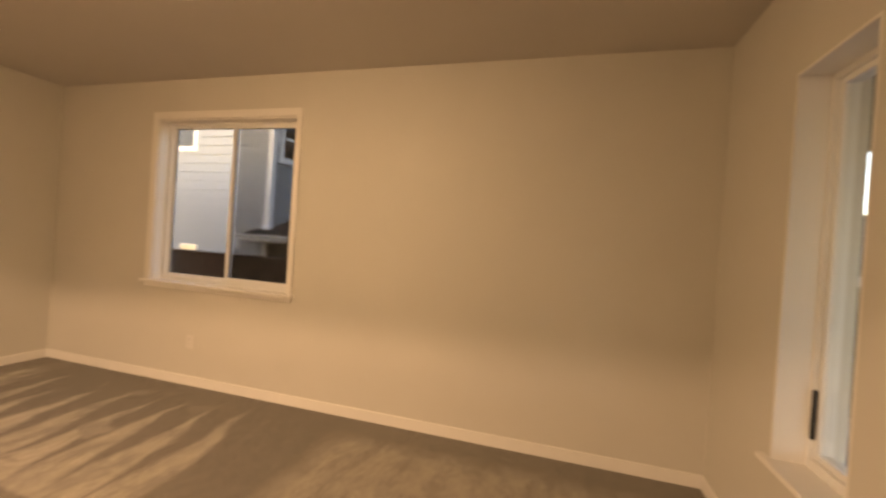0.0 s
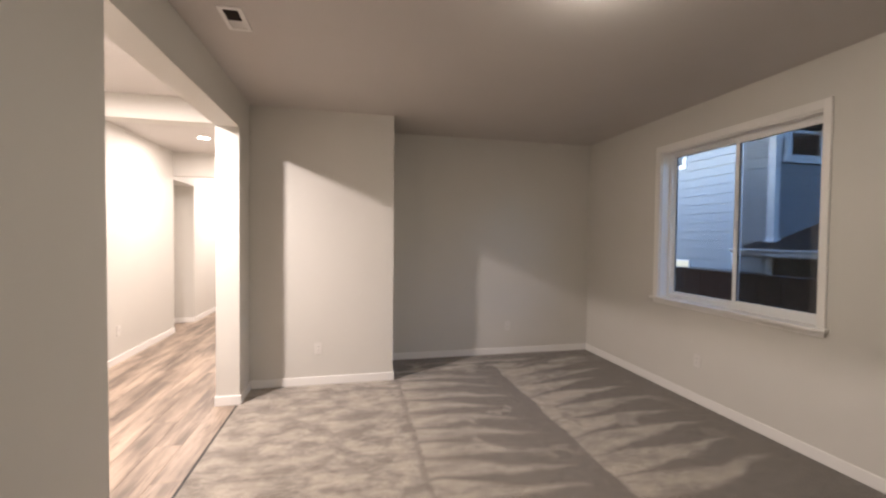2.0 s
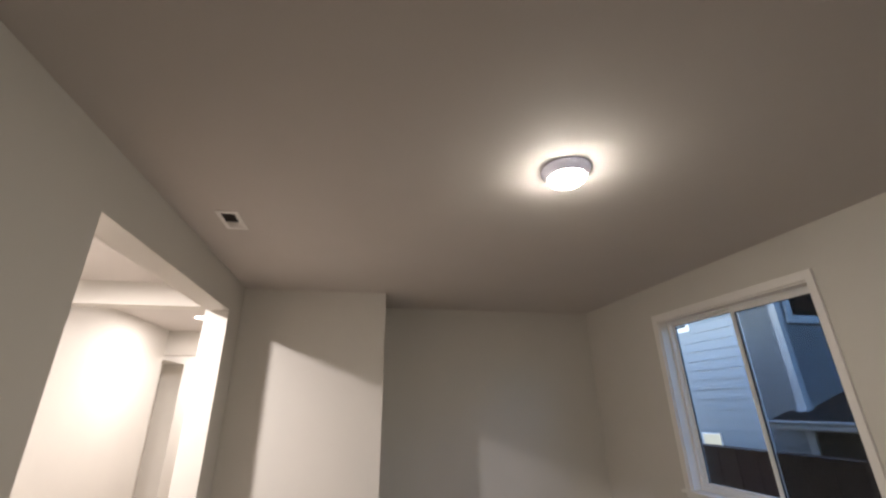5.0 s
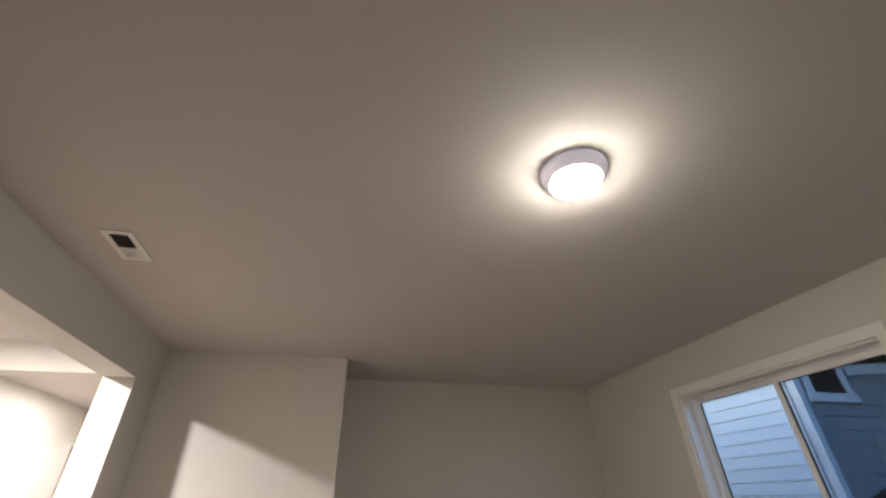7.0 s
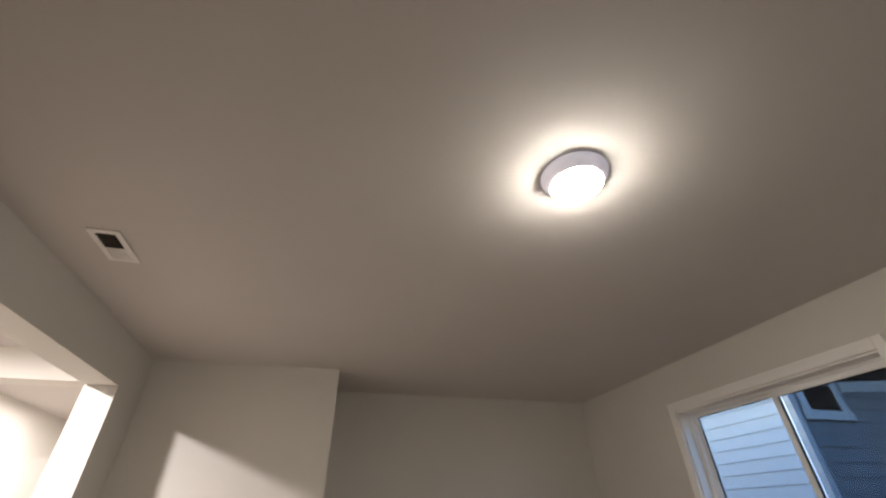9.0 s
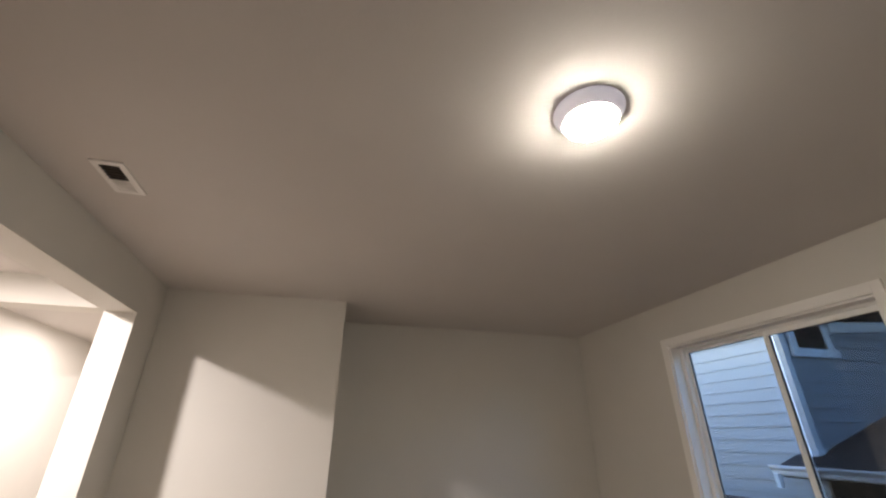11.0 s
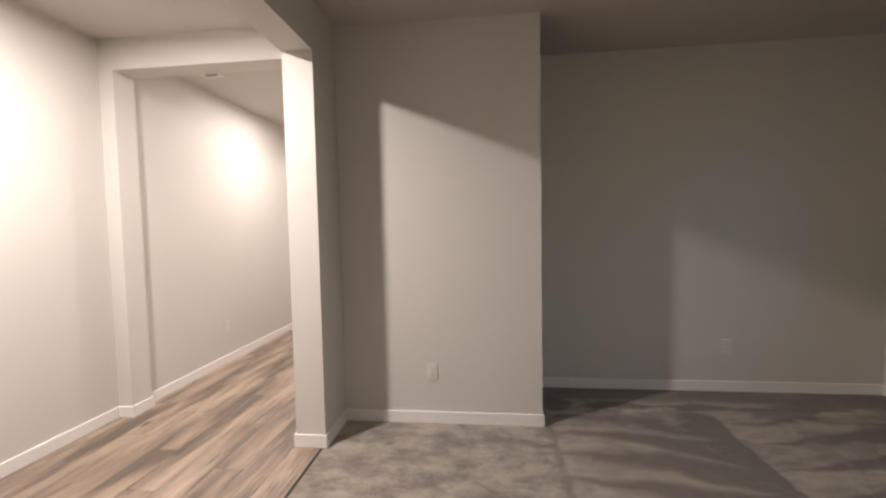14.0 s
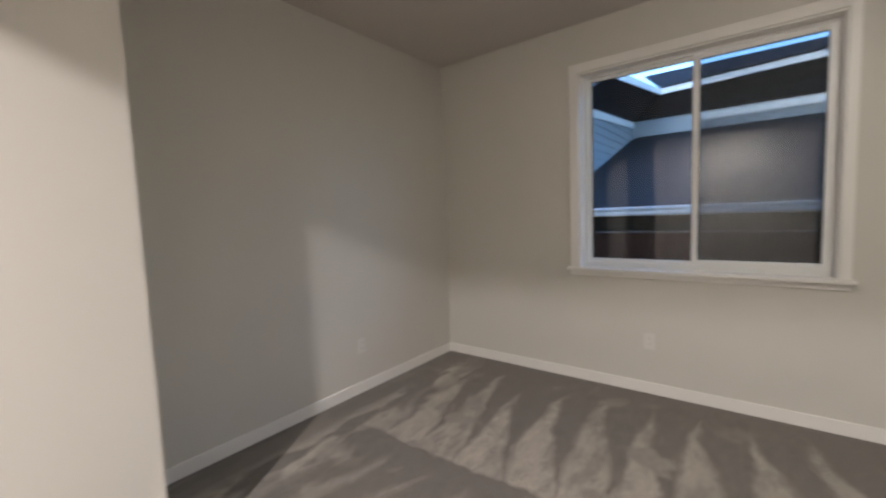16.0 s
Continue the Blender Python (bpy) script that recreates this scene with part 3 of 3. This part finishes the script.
# two windows on the long wall: one lit low, one high with a white frame
lowwin = part("window", boxes_bm([((XN - 0.03, 6.22, 0.70), (XN + 0.01, 6.64, 1.10))]), OUT_TRIM, house, "low lit window")
part("pane", boxes_bm([((XN - 0.034, 6.24, 0.72), (XN - 0.031, 6.62, 1.08))]), GLOW_PANE, lowwin, "warmly lit pane")
highwin = part("window", boxes_bm([((XN - 0.03, 6.37, 2.93), (XN + 0.01, 7.3, 4.2))]), OUT_TRIM, house, "white framed upper window")
part("pane", boxes_bm([((XN - 0.034, 6.46, 3.02), (XN - 0.031, 7.2, 4.1))]), DARK_GLASS, highwin)

# low lean-to roof in the notch, gutter towards the fence
GX, GZ, SL = 5.88, 1.36, 0.33
RZ = GZ + SL * (XB - GX)
part("roof", prism_bm([(GX, GZ - 0.05), (GX, GZ), (XB, RZ), (XB, RZ - 0.05)], -6, YR - 0.036, "y"), SHINGLE, house, "dark shingle lean-to roof")
part("roof", prism_bm([(GX, GZ - 0.05), (GX, GZ), (XN - 0.02, GZ + SL * (XN - 0.02 - GX)), (XN - 0.02, GZ - 0.05)], YR - 0.036, 4.86, "y"), SHINGLE, house, "dark shingle roof return")
part("gutter", prism_bm([(GX - 0.115, GZ + 0.010), (GX - 0.115, GZ - 0.014), (GX - 0.075, GZ - 0.050), (GX - 0.062, GZ - 0.095), (GX - 0.002, GZ - 0.095), (GX - 0.002, GZ - 0.085),
                         (GX - 0.052, GZ - 0.085), (GX - 0.065, GZ - 0.045), (GX - 0.098, GZ - 0.010), (GX - 0.098, GZ + 0.010)], -6, 4.90, "y"), OUT_TRIM, house, "white metal gutter")
bar("downspout_outlet", (GX - 0.085, 4.825, GZ - 0.25), (GX - 0.025, 4.885, GZ - 0.085), OUT_TRIM, house, "white gutter outlet", 0.006)
part("kickout_flashing", prism_bm([(XN - 0.10, 1.475), (XN - 0.045, 1.56), (XN + 0.06, 1.56), (XN + 0.06, 1.50)], YR - 0.075, YR + 0.07, "y"), OUT_TRIM, house, "white flashing at the foot of the corner")
bar("fascia", (GX - 0.001, -6, GZ - 0.115), (GX + 0.02, 4.86, GZ - 0.05), OUT_TRIM, house, "white fascia board")
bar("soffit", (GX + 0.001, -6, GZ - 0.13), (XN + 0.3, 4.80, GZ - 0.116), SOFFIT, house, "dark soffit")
# siding below the eave, coloured near-black for the shade that falls there
part("wall", boxes_bm([((XN - 0.02, -6, -0.45), (XN + 0.2, YR - 0.05, GZ - 0.131))]), SOFFIT, house, "lower wall with the eave shade put into its dark colour")

# upper eaves: dark soffits, white rakes, roof planes beyond
def sloped(name, a, b, width, thick, mat, label):
    """A board from a to b with a level cross-section."""
    a, b = Vector(a), Vector(b)
    d = (b - a).normalized()
    s = d.cross(Vector((0, 0, 1))).normalized() * width / 2
    u = Vector((0, 0, thick / 2))
    bm = bmesh.new()
    q = [[bm.verts.new(p + i * s + j * u) for i, j in ((-1, -1), (1, -1), (1, 1), (-1, 1))] for p in (a, b)]
    for i in range(4):
        bm.faces.new((q[0][i], q[0][(i + 1) % 4], q[1][(i + 1) % 4], q[1][i]))
    bm.faces.new(q[0])
    bm.faces.new(q[1])
    return part(name, bm, mat, house, label)


def slab_quad(name, pts, thick, mat, label):
    bm = bmesh.new()
    lo = [bm.verts.new(p) for p in pts]
    hi = [bm.verts.new((p[0], p[1], p[2] + thick)) for p in pts]
    bm.faces.new(lo)
    bm.faces.new(hi)
    for i in range(4):
        j = (i + 1) % 4
        bm.faces.new((lo[i], lo[j], hi[j], hi[i]))
    return part(name, bm, mat, house, label)


EC, EL, ER = (11.0, 3.87, 4.15), (6.65, 3.87, 3.54), (11.0, -6.0, 4.60)
sloped("rake", EL, EC, 0.03, 0.13, OUT_TRIM, "white rake board")
sloped("rake", EC, ER, 0.03, 0.13, OUT_TRIM, "white rake board")
sloped("frieze_board", (7.32, YR - 0.045, 3.215), (XB - 0.06, YR - 0.045, 3.52), 0.03, 0.15, OUT_TRIM, "white frieze board")
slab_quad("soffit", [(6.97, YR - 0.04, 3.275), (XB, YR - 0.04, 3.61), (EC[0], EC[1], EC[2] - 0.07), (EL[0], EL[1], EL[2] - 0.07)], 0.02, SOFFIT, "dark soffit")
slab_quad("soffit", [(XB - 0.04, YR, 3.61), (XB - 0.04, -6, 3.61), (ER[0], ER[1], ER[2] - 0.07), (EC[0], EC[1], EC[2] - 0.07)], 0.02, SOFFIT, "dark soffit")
slab_quad("roof", [(EC[0], EC[1], EC[2] + 0.07), (ER[0], ER[1], ER[2] + 0.07), (13.0, -6, 5.13), (13.0, 4.62, 5.12)], 0.05, SHINGLE, "dark shingle roof")
part("roof", prism_bm([(XN - 0.5, 6.05), (XN - 0.5, 6.2), (XN + 1.0, 7.0), (XN + 1.0, 6.85)], YR - 0.3, 14.4, "y"), SHINGLE, house, "dark shingle main roof")
courses(w1, "y", XN, YR + 0.07, 14, -0.4, 6.0)
courses(w2, "x", YR, XN + 0.06, XB, 1.2, 3.55)
courses(w3, "y", XB, -6, YR - 0.05, 2.6, 3.5)

fence = thing("fence", (4.60, 4.0, -0.45), "brown stained board fence with a flat cap rail", "fence")
for y in [-3 + 2.4 * k for k in range(6)]:
    bar("post", (4.62, y, -0.45), (4.71, y + 0.09, 1.05), FENCE, fence, "", 0.003)
board = None
for k in range(100):
    if board is None:
        bm = boxes_bm([((-0.01, 0.0, 0.0), (0.01, 0.137, 1.48))], 0.002)
        board = finish("board", bm, FENCE)
    ob = new("board", board)
    ob.parent = fence
    ob.location = (0.004 * (k % 2), -7.0 + k * 0.14, 0.02)
cap = bar("cap_rail", (4.56, -3, 1.05), (4.72, 11, 1.085), FENCE, fence, "", 0.003)
bar("drip_edge", (4.554, -3, 1.081), (4.562, 11, 1.087), METAL_GREY, cap, "thin pale metal edge", 0.001)

porch = thing("porch_roof", (1.1, -4.0, 2.3), "dark porch soffit outside the narrow window", "porch")
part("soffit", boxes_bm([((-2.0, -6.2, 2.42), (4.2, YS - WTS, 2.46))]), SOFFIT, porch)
bar("fascia", (-2.0, -6.24, 2.30), (4.2, -6.2, 2.56), OUT_TRIM, porch, "white fascia board")
structure("pavement", [((-4, -16, -0.45), (9, -3, -0.42))], fibre_cement("grey_concrete", (0.30, 0.30, 0.30)), "grey concrete drive in front of the house", "pavement")


def hedge():
    """Uneven leaf clumps in a row."""
    rnd = random.Random(9)
    verts, faces = [], []
    for _ in range(2600):
        cx, cz = rnd.uniform(-14, 30), rnd.random()
        top = 2.0 + 0.8 * math.sin(cx * 1.3) + 0.5 * math.sin(cx * 3.1 + 1)
        c = Vector((cx, -17 + rnd.uniform(-0.8, 0.8), -0.45 + cz * (top + 0.45)))
        q = Euler((rnd.uniform(0, 6), rnd.uniform(0, 6), rnd.uniform(0, 6))).to_matrix()
        r0 = rnd.uniform(0.12, 0.3)
        n = len(verts)
        verts += [c + q @ Vector(p) * r0 for p in ((-1, 0, 0), (0, -0.5, 0.1), (1, 0, 0), (0, 0.5, 0.1))]
        faces.append((n, n + 1, n + 2, n + 3))
    me = bpy.data.meshes.new("hedge")
    me.from_pydata(verts, [], faces)
    me.materials.append(fibre_cement("dark_foliage", (0.04, 0.06, 0.03)))
    return tagged(new("hedge", me), "dark evergreen hedge beyond the drive", "hedge", "", "stuff")


hedge()

# ---- hall planks, one object a board ----
sub = structure("floor_hall", [((-4.6, YS, -0.06), (XW - 0.012, HALL_END, -0.006))], SUBFLOOR, "brown wood-look vinyl plank flooring", "floor")
rng = random.Random(4)
PW, PL = 0.178, 1.22
plank_mesh = {}


def plank(x0, x1, y0, y1):
    key = (round(x1 - x0, 3), round(y1 - y0, 3))
    if key not in plank_mesh:
        g = 0.0007
        bm = bmesh.new()
        w, l, c = key[0] / 2 - g, key[1] / 2 - g, 0.0016
        lo = [bm.verts.new((sx * w, sy * l, -0.006)) for sx, sy in ((-1, -1), (1, -1), (1, 1), (-1, 1))]
        mi = [bm.verts.new((sx * w, sy * l, -c)) for sx, sy in ((-1, -1), (1, -1), (1, 1), (-1, 1))]
        hi = [bm.verts.new((sx * (w - c), sy * (l - c), 0.0)) for sx, sy in ((-1, -1), (1, -1), (1, 1), (-1, 1))]
        bm.faces.new(hi)
        for p, q in ((lo, mi), (mi, hi)):
            for i in range(4):
                bm.faces.new((p[i], p[(i + 1) % 4], q[(i + 1) % 4], q[i]))
        plank_mesh[key] = finish("plank", bm, PLANK)
    ob = new("plank", plank_mesh[key])
    ob.parent = sub
    ob.location = ((x0 + x1) / 2, (y0 + y1) / 2, 0)


x = XW - 0.030
row = 0
while x > XR + 0.01:
    x0 = max(x - PW, XR)
    if x < XH + 0.03:
        plank(x0, x, YD, YD2)
    else:
        y = YS - [0.0, 0.74, 0.33, 1.02, 0.55, 0.17, 0.88][row % 7]
        while y < HALL_END:
            a, b = max(y, YS), min(y + PL, HALL_END)
            if b - a > 0.03:
                plank(x0, x, a, b)
            y += PL
    x -= PW
    row += 1
# near-black strip stands for the shadow line beside the carpet
structure("carpet_edge", [((XW - 0.030, YO, -0.006), (XW - 0.012, YP, -0.001))], DUCT, "dark strip for the shadow in the gap where carpet meets plank", "trim")
